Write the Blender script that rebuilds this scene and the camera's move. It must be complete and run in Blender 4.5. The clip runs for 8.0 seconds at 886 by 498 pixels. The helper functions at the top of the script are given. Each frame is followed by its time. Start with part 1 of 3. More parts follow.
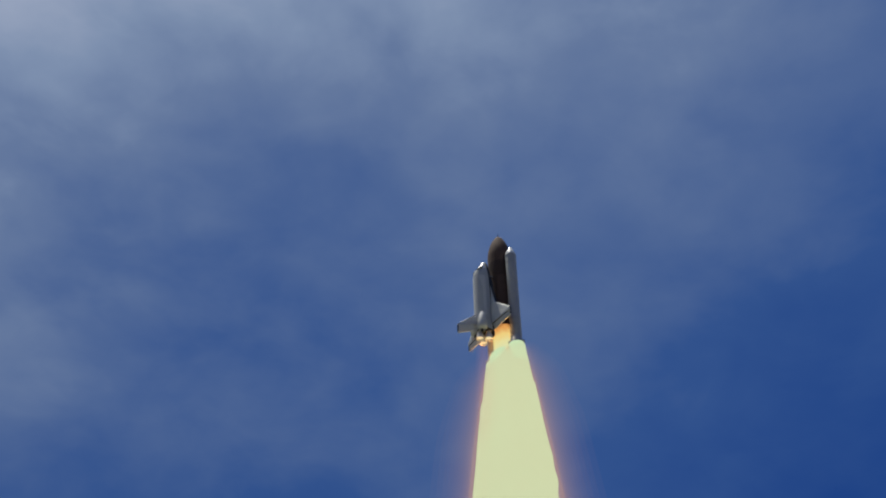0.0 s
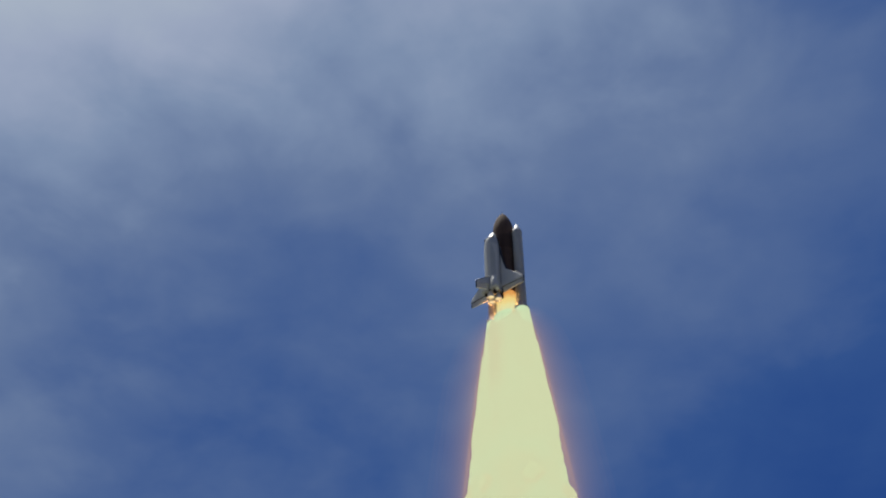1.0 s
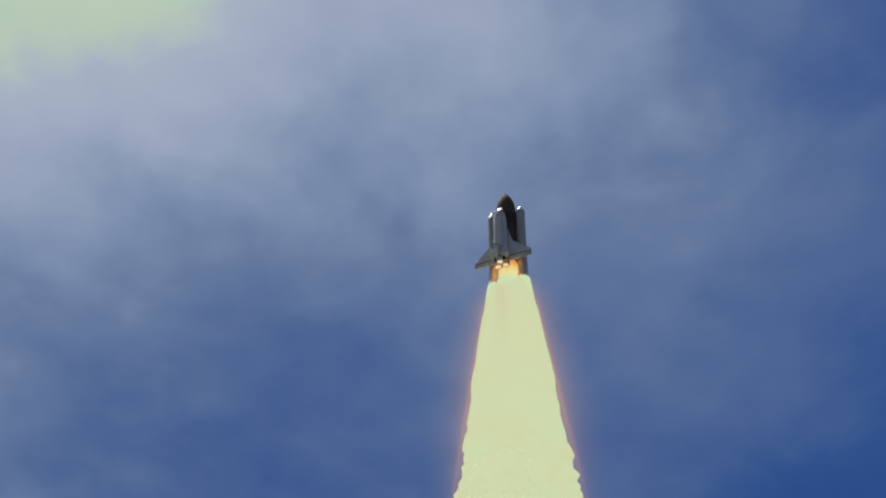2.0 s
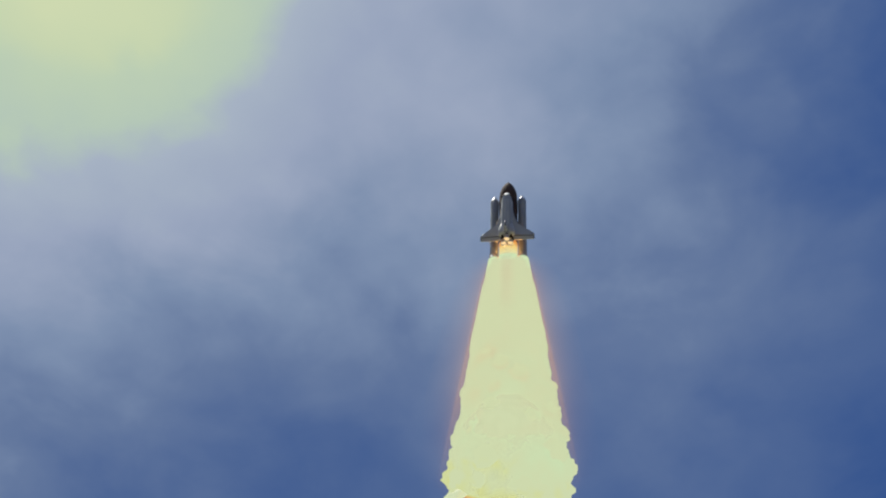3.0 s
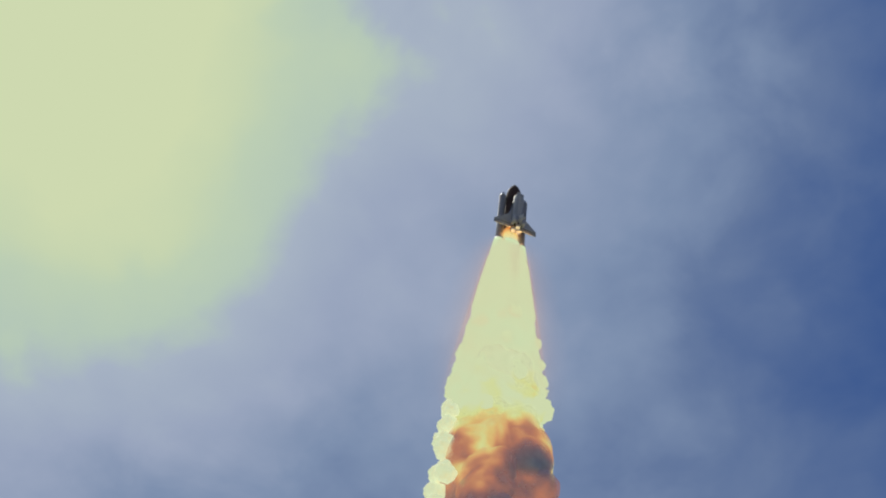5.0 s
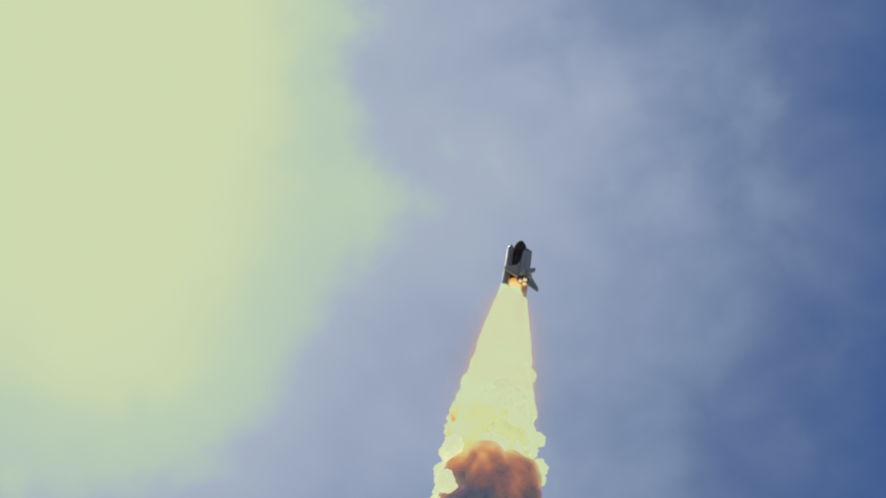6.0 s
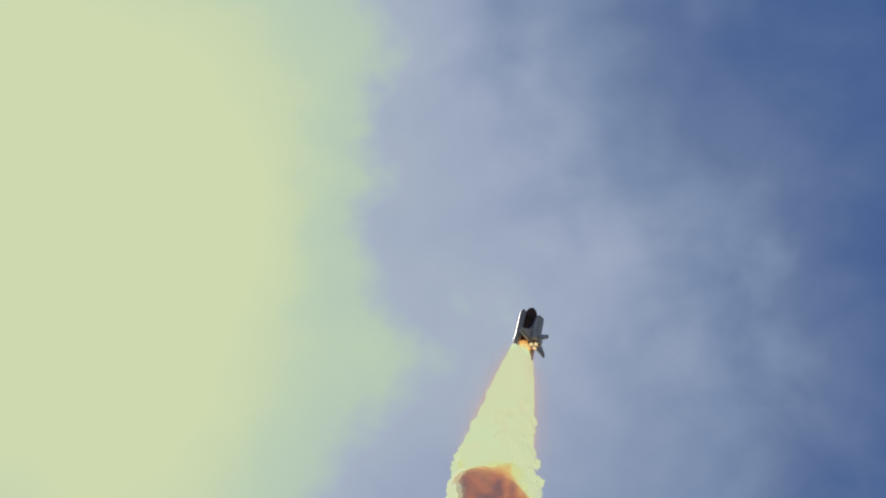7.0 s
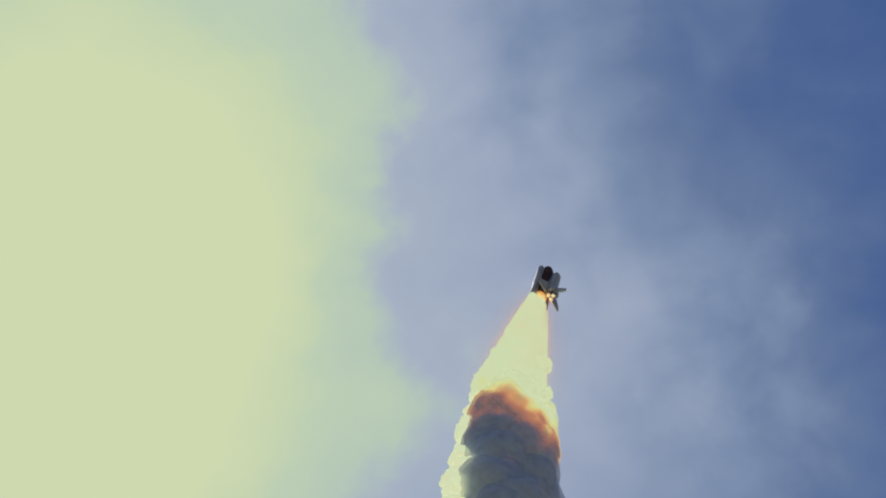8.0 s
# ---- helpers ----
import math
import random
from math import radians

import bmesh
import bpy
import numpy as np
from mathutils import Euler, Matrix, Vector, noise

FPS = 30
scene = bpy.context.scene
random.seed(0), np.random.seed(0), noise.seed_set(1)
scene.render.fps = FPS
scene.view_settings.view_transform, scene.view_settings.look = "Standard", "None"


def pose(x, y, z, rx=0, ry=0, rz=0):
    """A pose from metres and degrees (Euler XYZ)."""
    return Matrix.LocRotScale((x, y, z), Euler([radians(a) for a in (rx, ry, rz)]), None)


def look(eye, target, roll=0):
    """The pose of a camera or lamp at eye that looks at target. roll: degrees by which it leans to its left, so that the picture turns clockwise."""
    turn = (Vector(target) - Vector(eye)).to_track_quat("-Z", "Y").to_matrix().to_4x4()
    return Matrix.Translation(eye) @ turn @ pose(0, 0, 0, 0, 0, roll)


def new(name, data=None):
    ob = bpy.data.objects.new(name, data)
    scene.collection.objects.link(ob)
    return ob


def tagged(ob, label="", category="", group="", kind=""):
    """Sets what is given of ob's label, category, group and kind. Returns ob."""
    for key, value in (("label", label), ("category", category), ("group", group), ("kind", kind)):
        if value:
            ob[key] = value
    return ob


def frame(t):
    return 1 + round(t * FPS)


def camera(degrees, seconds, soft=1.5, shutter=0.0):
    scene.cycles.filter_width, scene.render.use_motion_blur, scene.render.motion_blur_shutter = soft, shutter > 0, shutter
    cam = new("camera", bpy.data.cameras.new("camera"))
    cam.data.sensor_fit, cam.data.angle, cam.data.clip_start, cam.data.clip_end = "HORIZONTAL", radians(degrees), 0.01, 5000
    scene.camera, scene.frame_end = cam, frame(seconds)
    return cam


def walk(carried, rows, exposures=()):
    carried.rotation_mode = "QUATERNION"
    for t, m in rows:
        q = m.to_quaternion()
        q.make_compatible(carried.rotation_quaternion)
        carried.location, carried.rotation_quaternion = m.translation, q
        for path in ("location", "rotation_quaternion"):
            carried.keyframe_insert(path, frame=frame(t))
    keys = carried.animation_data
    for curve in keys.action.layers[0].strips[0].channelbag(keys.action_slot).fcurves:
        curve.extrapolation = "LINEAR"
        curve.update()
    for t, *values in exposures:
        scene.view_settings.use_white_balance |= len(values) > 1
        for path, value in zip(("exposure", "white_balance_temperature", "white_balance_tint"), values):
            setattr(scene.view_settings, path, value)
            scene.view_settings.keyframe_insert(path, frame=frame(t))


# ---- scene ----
cam = camera(38.0, 8.0, soft=2.0)
scene.cycles.transparent_max_bounces = 48


def tilted(pitch, turn):
    return pose(0, 0, 2, 90 + pitch) @ pose(0, 0, 0, 0, turn, 0)


walk(cam, [
    (0.0, tilted(45.00, 0.00)),
    (0.5, tilted(46.87, 0.00)),
    (1.0, tilted(48.86, 0.20)),
    (1.5, tilted(50.97, 0.23)),
    (3.0, tilted(57.28, 0.33)),
    (3.5, tilted(59.62, 0.37)),
    (4.0, tilted(61.61, 0.40)),
    (5.5, tilted(69.34, 0.60)),
    (6.0, tilted(72.50, 0.80)),
    (6.5, tilted(76.24, 1.00)),
    (7.0, tilted(79.40, 1.30)),
    (7.5, tilted(81.27, 1.60)),
    (8.0, tilted(81.62, 1.90)),
])

# ---- light: a high sun behind thin broken cloud ----
SUN = Vector((-0.223, 0.092, 0.971)).normalized()
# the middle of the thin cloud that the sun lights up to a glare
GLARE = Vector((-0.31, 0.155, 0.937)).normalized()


def srgb(r, g, b):
    def lin(v):
        v /= 255
        return v / 12.92 if v <= 0.04045 else ((v + 0.055) / 1.055) ** 2.4
    return (lin(r), lin(g), lin(b), 1)


class Nodes:
    """A short way to write node trees."""

    def __init__(self, tree):
        self.tree = tree
        tree.nodes.clear()

    def add(self, kind, **settings):
        n = self.tree.nodes.new(kind)
        for key, value in settings.items():
            if key in n.inputs:
                self.feed(n.inputs[key], value)
            else:
                setattr(n, key, value)
        return n

    def feed(self, socket, value):
        if isinstance(value, bpy.types.NodeSocket):
            self.tree.links.new(value, socket)
        else:
            socket.default_value = value

    def maths(self, op, a, b=0.0, c=0.0):
        n = self.tree.nodes.new("ShaderNodeMath")
        n.operation = op
        for socket, value in zip(n.inputs, (a, b, c)):
            self.feed(socket, value)
        return n.outputs[0]

    def vector(self, op, a, b):
        n = self.tree.nodes.new("ShaderNodeVectorMath")
        n.operation = op
        self.feed(n.inputs[0], a)
        self.feed(n.inputs[1], b)
        return n.outputs["Value" if op == "DOT_PRODUCT" else "Vector"]

    def noise(self, where, scale, detail=4.0, rough=0.55, warp=0.0):
        n = self.add("ShaderNodeTexNoise", Vector=where, Scale=scale, Detail=detail, Roughness=rough, Distortion=warp)
        return n.outputs["Fac"]

    def ramp(self, value, stops):
        n = self.tree.nodes.new("ShaderNodeValToRGB")
        self.feed(n.inputs[0], value)
        e = n.color_ramp.elements
        while len(e) < len(stops):
            e.new(0.5)
        for k, (at, colour) in zip(e, stops):
            k.position, k.color = at, colour
        return n.outputs[0]

    def mix(self, fac, a, b):
        n = self.add("ShaderNodeMix", data_type="RGBA")
        self.feed(n.inputs[0], fac)
        self.feed(n.inputs[6], a)
        self.feed(n.inputs[7], b)
        return n.outputs[2]


CLOUD_BANKS = [
    ((0.16, 0.54, 0.84), 19.0, -6.0),
    ((0.33, -0.10, 1.0), 26.0, 9.0),
    ((-0.154, 0.649, 0.745), 15.0, 3.0),
    ((-0.22, 0.81, 0.55), 14.0, 4.0),
    ((0.17, 0.24, 0.956), 17.0, -5.0),
    ((0.282, 0.404, 0.870), 9.0, 5.0),
    ((-0.031, 0.15, 0.988), 9.0, 3.5),
    ((-0.228, 0.392, 0.891), 10.0, -4.0),
    ((0.42, 0.27, 0.9), 20.0, 5.5),
    ((0.33, 0.74, 0.55), 16.0, 6.0),
    ((0.264, 0.440, 0.899), 2.2, -4.5),
]


def make_sky():
    world = bpy.data.worlds.new("hazy_sky")
    scene.world = world
    world.use_nodes = True
    n = Nodes(world.node_tree)
    way = n.add("ShaderNodeTexCoord").outputs["Generated"]
    up = n.vector("DOT_PRODUCT", way, (0, 0, 1))
    # clouds lie in a flat layer overhead
    flat = n.vector("MULTIPLY", way, (1.0, 1.0, 1.6))
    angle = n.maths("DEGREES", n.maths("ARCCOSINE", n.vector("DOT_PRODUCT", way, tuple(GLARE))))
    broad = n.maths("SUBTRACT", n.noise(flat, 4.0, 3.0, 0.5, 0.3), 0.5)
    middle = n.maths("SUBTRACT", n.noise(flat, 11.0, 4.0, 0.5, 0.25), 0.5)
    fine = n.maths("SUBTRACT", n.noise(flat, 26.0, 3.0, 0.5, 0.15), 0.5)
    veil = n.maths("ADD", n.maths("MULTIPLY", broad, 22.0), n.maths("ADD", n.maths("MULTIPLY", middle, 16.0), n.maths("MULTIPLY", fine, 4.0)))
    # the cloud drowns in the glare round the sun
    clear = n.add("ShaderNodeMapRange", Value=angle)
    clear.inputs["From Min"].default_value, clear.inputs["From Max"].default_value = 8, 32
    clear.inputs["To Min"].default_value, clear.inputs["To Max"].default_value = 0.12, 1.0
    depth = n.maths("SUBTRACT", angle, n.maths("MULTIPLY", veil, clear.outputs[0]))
    # one thicker bank of cloud and the clearer gaps of blue beside it
    for middle_way, wide, deeper in CLOUD_BANKS:
        off = n.maths("DEGREES", n.maths("ARCCOSINE", n.vector("DOT_PRODUCT", way, tuple(Vector(middle_way).normalized()))))
        edge = n.add("ShaderNodeMapRange", Value=n.maths("ADD", off, n.maths("MULTIPLY", middle, 10.0)), interpolation_type="SMOOTHERSTEP")
        edge.inputs["From Min"].default_value, edge.inputs["From Max"].default_value = wide, 0.0
        depth = n.maths("ADD", depth, n.maths("MULTIPLY", edge.outputs[0], deeper))
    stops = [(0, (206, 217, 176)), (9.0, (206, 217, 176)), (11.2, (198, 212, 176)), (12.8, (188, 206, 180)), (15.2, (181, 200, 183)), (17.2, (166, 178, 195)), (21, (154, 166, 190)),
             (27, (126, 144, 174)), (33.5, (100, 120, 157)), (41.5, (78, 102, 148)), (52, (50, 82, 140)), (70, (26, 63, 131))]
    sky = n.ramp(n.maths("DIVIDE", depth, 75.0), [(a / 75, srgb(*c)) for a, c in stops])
    # pale haze towards the horizon
    low = n.add("ShaderNodeMapRange", Value=up)
    low.inputs["From Min"].default_value, low.inputs["From Max"].default_value = 0.45, 0.1
    colour = n.mix(low.outputs[0], sky, srgb(84, 102, 138))
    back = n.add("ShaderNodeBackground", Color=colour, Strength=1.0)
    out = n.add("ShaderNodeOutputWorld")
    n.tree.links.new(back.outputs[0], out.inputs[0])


make_sky()
lamp = bpy.data.lights.new("sun", "SUN")
lamp.energy, lamp.angle, lamp.color = 4.2, radians(0.6), (1.0, 0.96, 0.86)
sun = new("sun", lamp)
sun.matrix_world = look(SUN * 2000, (0, 0, 0))


# ---- materials ----
def surface(name, colour, rough=0.6, metal=0.0, vary=0.15, scale=1.0, bump=0.0, stain=None, gloss=0.4):
    """A worn plain surface: two scales of variation in colour and roughness, and fine relief."""
    m = bpy.data.materials.new(name)
    m.use_nodes = True
    n = Nodes(m.node_tree)
    at = n.add("ShaderNodeTexCoord").outputs["Object"]
    big, small = n.noise(at, 0.25 * scale, 3.0), n.noise(at, 2.5 * scale, 5.0)
    dark = tuple(v * (1 - vary) for v in colour[:3]) + (1,)
    light = tuple(min(1, v * (1 + vary)) for v in colour[:3]) + (1,)
    tone = n.mix(n.maths("MULTIPLY_ADD", small, 0.5, n.maths("MULTIPLY", big, 0.5)), dark, light)
    if stain:
        tone = n.mix(n.ramp(n.noise(at, 0.6 * scale, 6.0, 0.65), [(0.5, (0, 0, 0, 1)), (0.72, (0.8, 0.8, 0.8, 1))]), tone, stain)
    b = n.add("ShaderNodeBsdfPrincipled", **{"Base Color": tone, "Metallic": metal})
    n.feed(b.inputs["Specular IOR Level"], gloss)
    n.feed(b.inputs["Roughness"], n.maths("MULTIPLY_ADD", small, 0.25, rough - 0.12))
    if bump:
        h = n.add("ShaderNodeBump", Height=small, Strength=bump, Distance=0.1)
        n.feed(b.inputs["Normal"], h.outputs[0])
    out = n.add("ShaderNodeOutputMaterial")
    n.tree.links.new(b.outputs[0], out.inputs[0])
    return m


FIRE = srgb(206, 217, 173)
INNER_FIRE = (0.580, 0.752, 0.462, 1)
M_WHITE = surface("white_tiles", (0.54, 0.54, 0.52), 0.6, vary=0.08, scale=1.2, bump=0.1, stain=(0.5, 0.5, 0.5, 1))
M_BLANKET = surface("white_blanket", (0.43, 0.44, 0.44), 0.85, vary=0.10, scale=1.5, bump=0.2)
M_BLACK = surface("black_tiles", (0.022, 0.022, 0.025), 0.55, vary=0.35, scale=2.0, bump=0.1)
M_CARBON = surface("grey_carbon", (0.10, 0.10, 0.11), 0.5, vary=0.2, scale=2.0)
M_FOAM = surface("orange_foam", (0.10, 0.062, 0.048), 0.85, vary=0.22, scale=0.8, bump=0.4, stain=(0.07, 0.046, 0.038, 1), gloss=0.2)
M_FOAM_DARK = surface("brown_foam", (0.07, 0.044, 0.035), 0.85, vary=0.2, scale=0.8, bump=0.4, gloss=0.2)
M_BOOSTER = surface("booster_paint", (0.38, 0.38, 0.37), 0.5, vary=0.08, scale=0.8, bump=0.05, stain=(0.42, 0.41, 0.39, 1))
# lighter than the booster paint: sunlight on the noses put into the colour
M_NOSE = surface("fresh_white_paint", (0.80, 0.80, 0.78), 0.45, vary=0.06, scale=1.0, bump=0.05)
M_RING = surface("grey_ring", (0.36, 0.36, 0.36), 0.55, vary=0.15, scale=2.0)
M_STEEL = surface("engine_steel", (0.68, 0.64, 0.58), 0.45, metal=0.1, vary=0.25, scale=3.0)
M_DARK = surface("dark_metal", (0.06, 0.055, 0.05), 0.5, metal=0.5, vary=0.3, scale=3.0)
M_GLASS = surface("cockpit_glass", (0.02, 0.022, 0.025), 0.1, vary=0.1)
M_GROUND = surface("coastal_scrub", (0.12, 0.12, 0.085), 0.95, vary=0.5, scale=0.02, bump=0.3, stain=(0.26, 0.235, 0.19, 1))


flame = tagged(new("exhaust_flame"), "two blinding yellow-white booster flames merging below the nozzles", "flame")


def cooling(n, fire, delay=0.0):
    """The colour that burning gas gives off: pale at the nozzles, yellow, orange and brown as it cools behind them, and out in
    the end; the soot of the thinner air higher up smothers it sooner. Uneven in patches that stay behind in the air."""
    at = n.add("ShaderNodeNewGeometry").outputs["Position"]
    behind = n.add("ShaderNodeSeparateXYZ", Vector=n.add("ShaderNodeTexCoord", object=flame).outputs["Object"]).outputs[2]
    high = n.add("ShaderNodeMapRange", Value=n.add("ShaderNodeSeparateXYZ", Vector=at).outputs[2])
    for name, value in (("From Min", 420), ("From Max", 640), ("To Min", 0), ("To Max", 1)):
        high.inputs[name].default_value = value
    patch = n.maths("ADD", n.maths("MULTIPLY", n.maths("SUBTRACT", n.noise(at, 0.045, 2.0, 0.5, 0.4), 0.5), 112.0),
                    n.maths("MULTIPLY", n.maths("SUBTRACT", n.noise(at, 0.13, 2.0, 0.45, 0.2), 0.5), 30.0))
    late = n.add("ShaderNodeMapRange", Value=n.maths("MULTIPLY", behind, -1.0))
    for name, value in (("From Min", 140), ("From Max", 165), ("To Min", 0), ("To Max", 1)):
        late.inputs[name].default_value = value
    age = n.maths("ADD", n.maths("ADD", n.maths("MULTIPLY_ADD", behind, -1.0, -delay), patch), n.maths("MULTIPLY", n.maths("MULTIPLY_ADD", n.maths("POWER", high.outputs[0], 2.0), 40.0, -6.0), late.outputs[0]))
    stops = [(0, fire), (60, fire), (122, FIRE), (138, srgb(210, 216, 146)), (145, srgb(218, 192, 118)), (152, srgb(212, 154, 104)), (161, srgb(176, 114, 90)),
             (171, srgb(128, 86, 76)), (184, srgb(74, 56, 54)), (202, (0, 0, 0, 1))]
    return n.ramp(n.maths("DIVIDE", age, 240.0), [(a / 240, c) for a, c in stops]), n.maths("DIVIDE", age, 240.0)


def fire_material(name, fire, delay=0.0):
    """Burning exhaust."""
    m = bpy.data.materials.new(name)
    m.use_nodes = True
    n = Nodes(m.node_tree)
    colour, age = cooling(n, fire, delay)
    e = n.add("ShaderNodeEmission", Color=colour, Strength=1.0)
    out = n.add("ShaderNodeOutputMaterial")
    n.tree.links.new(e.outputs[0], out.inputs[0])
    return m


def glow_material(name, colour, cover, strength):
    """Mostly see-through emission: thin burning gas, and the glow painted round the flame."""
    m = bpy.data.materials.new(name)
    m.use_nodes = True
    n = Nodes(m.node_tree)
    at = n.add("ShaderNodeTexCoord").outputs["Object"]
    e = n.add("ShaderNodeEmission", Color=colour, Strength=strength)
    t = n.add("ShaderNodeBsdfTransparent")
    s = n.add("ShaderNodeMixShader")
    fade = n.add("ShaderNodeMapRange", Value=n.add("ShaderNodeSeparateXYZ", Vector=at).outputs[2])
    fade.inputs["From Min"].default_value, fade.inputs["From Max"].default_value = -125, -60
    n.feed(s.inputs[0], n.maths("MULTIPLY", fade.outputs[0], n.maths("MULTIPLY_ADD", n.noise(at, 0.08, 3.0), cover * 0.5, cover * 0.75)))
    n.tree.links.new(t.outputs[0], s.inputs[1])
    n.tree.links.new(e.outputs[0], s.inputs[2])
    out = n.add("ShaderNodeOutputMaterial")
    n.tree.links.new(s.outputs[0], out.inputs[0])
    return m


def base_glow_material():
    """Fire under the tank, pale at the nozzles; firelight on the tank painted orange above."""
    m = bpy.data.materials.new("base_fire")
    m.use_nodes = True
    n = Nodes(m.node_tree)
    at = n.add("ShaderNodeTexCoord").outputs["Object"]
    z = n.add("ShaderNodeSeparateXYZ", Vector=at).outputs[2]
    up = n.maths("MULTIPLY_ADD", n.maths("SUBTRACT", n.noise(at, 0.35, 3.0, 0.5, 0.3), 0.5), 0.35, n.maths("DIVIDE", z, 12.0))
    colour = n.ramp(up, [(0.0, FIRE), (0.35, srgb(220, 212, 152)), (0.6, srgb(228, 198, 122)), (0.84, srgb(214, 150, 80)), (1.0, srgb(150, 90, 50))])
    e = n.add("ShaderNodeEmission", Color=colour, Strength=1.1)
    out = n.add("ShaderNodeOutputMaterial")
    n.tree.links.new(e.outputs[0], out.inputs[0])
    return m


def smoke_material(name, cover=1.0):
    """Sooty smoke with the last of the fire in it; cover below 1 makes a thin outer veil."""
    m = bpy.data.materials.new(name)
    m.use_nodes = True
    n = Nodes(m.node_tree)
    at = n.add("ShaderNodeNewGeometry").outputs["Position"]
    colour, age = cooling(n, FIRE)
    # clear burning gas first, pale ash once it has burnt out
    ash = n.ramp(age, [(0.66, (0.06, 0.06, 0.06, 1)), (0.84, (1, 1, 1, 1))])
    tone = n.mix(ash, (0.05, 0.045, 0.04, 1), n.mix(n.noise(at, 0.12, 4.0, 0.55), (0.60, 0.69, 0.82, 1), (0.75, 0.81, 0.90, 1)))
    last = n.add("ShaderNodeBsdfPrincipled", **{"Base Color": tone, "Roughness": 1.0, "Emission Color": colour, "Emission Strength": 0.95})
    n.feed(last.inputs["Specular IOR Level"], 0.0)
    if cover < 1:
        thick = n.maths("MULTIPLY_ADD", n.noise(at, 0.2, 3.0, 0.5), cover, cover * 0.5)
        veil = n.add("ShaderNodeMixShader")
        n.feed(veil.inputs[0], thick)
        n.tree.links.new(n.add("ShaderNodeBsdfTransparent").outputs[0], veil.inputs[1])
        n.tree.links.new(last.outputs[0], veil.inputs[2])
        last = veil
    out = n.add("ShaderNodeOutputMaterial")
    n.tree.links.new(last.outputs[0], out.inputs[0])
    return m


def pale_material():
    """Sunlit edge of thick smoke: its brightness in the sun is put in as glow."""
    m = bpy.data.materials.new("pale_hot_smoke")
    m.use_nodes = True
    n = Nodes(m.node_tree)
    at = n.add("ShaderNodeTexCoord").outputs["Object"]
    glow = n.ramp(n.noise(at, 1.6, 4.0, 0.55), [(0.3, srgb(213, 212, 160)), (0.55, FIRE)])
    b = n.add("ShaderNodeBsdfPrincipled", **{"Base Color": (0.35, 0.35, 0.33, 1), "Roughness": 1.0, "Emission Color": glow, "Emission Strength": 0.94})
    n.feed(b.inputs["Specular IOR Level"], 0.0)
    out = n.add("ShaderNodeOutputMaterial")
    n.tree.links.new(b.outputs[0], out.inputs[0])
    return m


M_FIRE = fire_material("exhaust_fire", INNER_FIRE)
M_FIRE_EDGE = fire_material("burning_edge", FIRE, 16.0)
# bloom round the flame, put in as emission shells: metres added and cover
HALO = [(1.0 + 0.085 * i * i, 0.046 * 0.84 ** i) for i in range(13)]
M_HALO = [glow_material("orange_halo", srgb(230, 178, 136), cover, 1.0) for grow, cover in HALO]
M_ENGINE_GLOW = glow_material("pink_engine_exhaust", srgb(222, 150, 140), 0.012, 1.0)
M_TAIL_FILL = glow_material("fire_core", (1.0, 0.45, 0.13, 1), 1.0, 60.0)
M_THROAT = glow_material("bell_glow", srgb(236, 214, 160), 1.0, 1.1)
M_POCKET = base_glow_material()
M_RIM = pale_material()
M_SMOKE = [smoke_material("sooty_smoke"), smoke_material("sooty_veil", 0.48)]


# ---- mesh helpers ----
def part(name, bm, material, parent=None, label="", smooth=True):
    bmesh.ops.recalc_face_normals(bm, faces=bm.faces[:])
    me = bpy.data.meshes.new(name)
    bm.to_mesh(me)
    bm.free()
    me.materials.append(material)
    if smooth:
        me.shade_smooth()
        me.set_sharp_from_angle(angle=radians(42))
    ob = new(name, me)
    ob.parent = parent
    if label:
        tagged(ob, label)
    return ob


def share(name, ob, parent, m):
    """Another object on the same mesh, placed by m in its parent's space."""
    o = new(name, ob.data)
    o.parent = parent
    o.matrix_basis = m
    return o


def loft(rings, closed=True, bm=None):
    """A skin over rings of equal count; the ends are capped."""
    bm = bm or bmesh.new()
    rows = [[bm.verts.new(p) for p in ring] for ring in rings]
    k = len(rows[0])
    for a, b in zip(rows, rows[1:]):
        for i in range(k):
            bm.faces.new((a[i], a[(i + 1) % k], b[(i + 1) % k], b[i]))
    if closed:
        bm.faces.new(rows[0])
        bm.faces.new(rows[-1])
    return bm


def turned(profile, cx=0.0, cy=0.0, k=32, bm=None, closed=True):
    """A turned body about an upright line: profile of (z, radius)."""
    rings = [[(cx + r * math.cos(2 * math.pi * i / k), cy + r * math.sin(2 * math.pi * i / k), z) for i in range(k)] for z, r in profile]
    return loft(rings, closed, bm)


def slab(outline, thick, bm=None):
    """A bevelled plate: outline of 3D points in one plane, thickened along a vector."""
    bm = bm or bmesh.new()
    t = Vector(thick) * 0.5
    mid = sum((Vector(p) for p in outline), Vector()) / len(outline)
    rings = []
    for h, inset in ((-1, 0.04), (-0.7, 0.0), (0.7, 0.0), (1, 0.04)):
        rings.append([Vector(p) + t * h + (mid - Vector(p)) * inset for p in outline])
    return loft(rings, True, bm)


def tube(path, r, k=10, bm=None):
    bm = bm or bmesh.new()
    rings = []
    for i, p in enumerate(path):
        a, b = Vector(path[max(i - 1, 0)]), Vector(path[min(i + 1, len(path) - 1)])
        q = (b - a).to_track_quat("Z", "Y")
        rings.append([Vector(p) + q @ Vector((r * math.cos(2 * math.pi * j / k), r * math.sin(2 * math.pi * j / k), 0)) for j in range(k)])
    return loft(rings, True, bm)


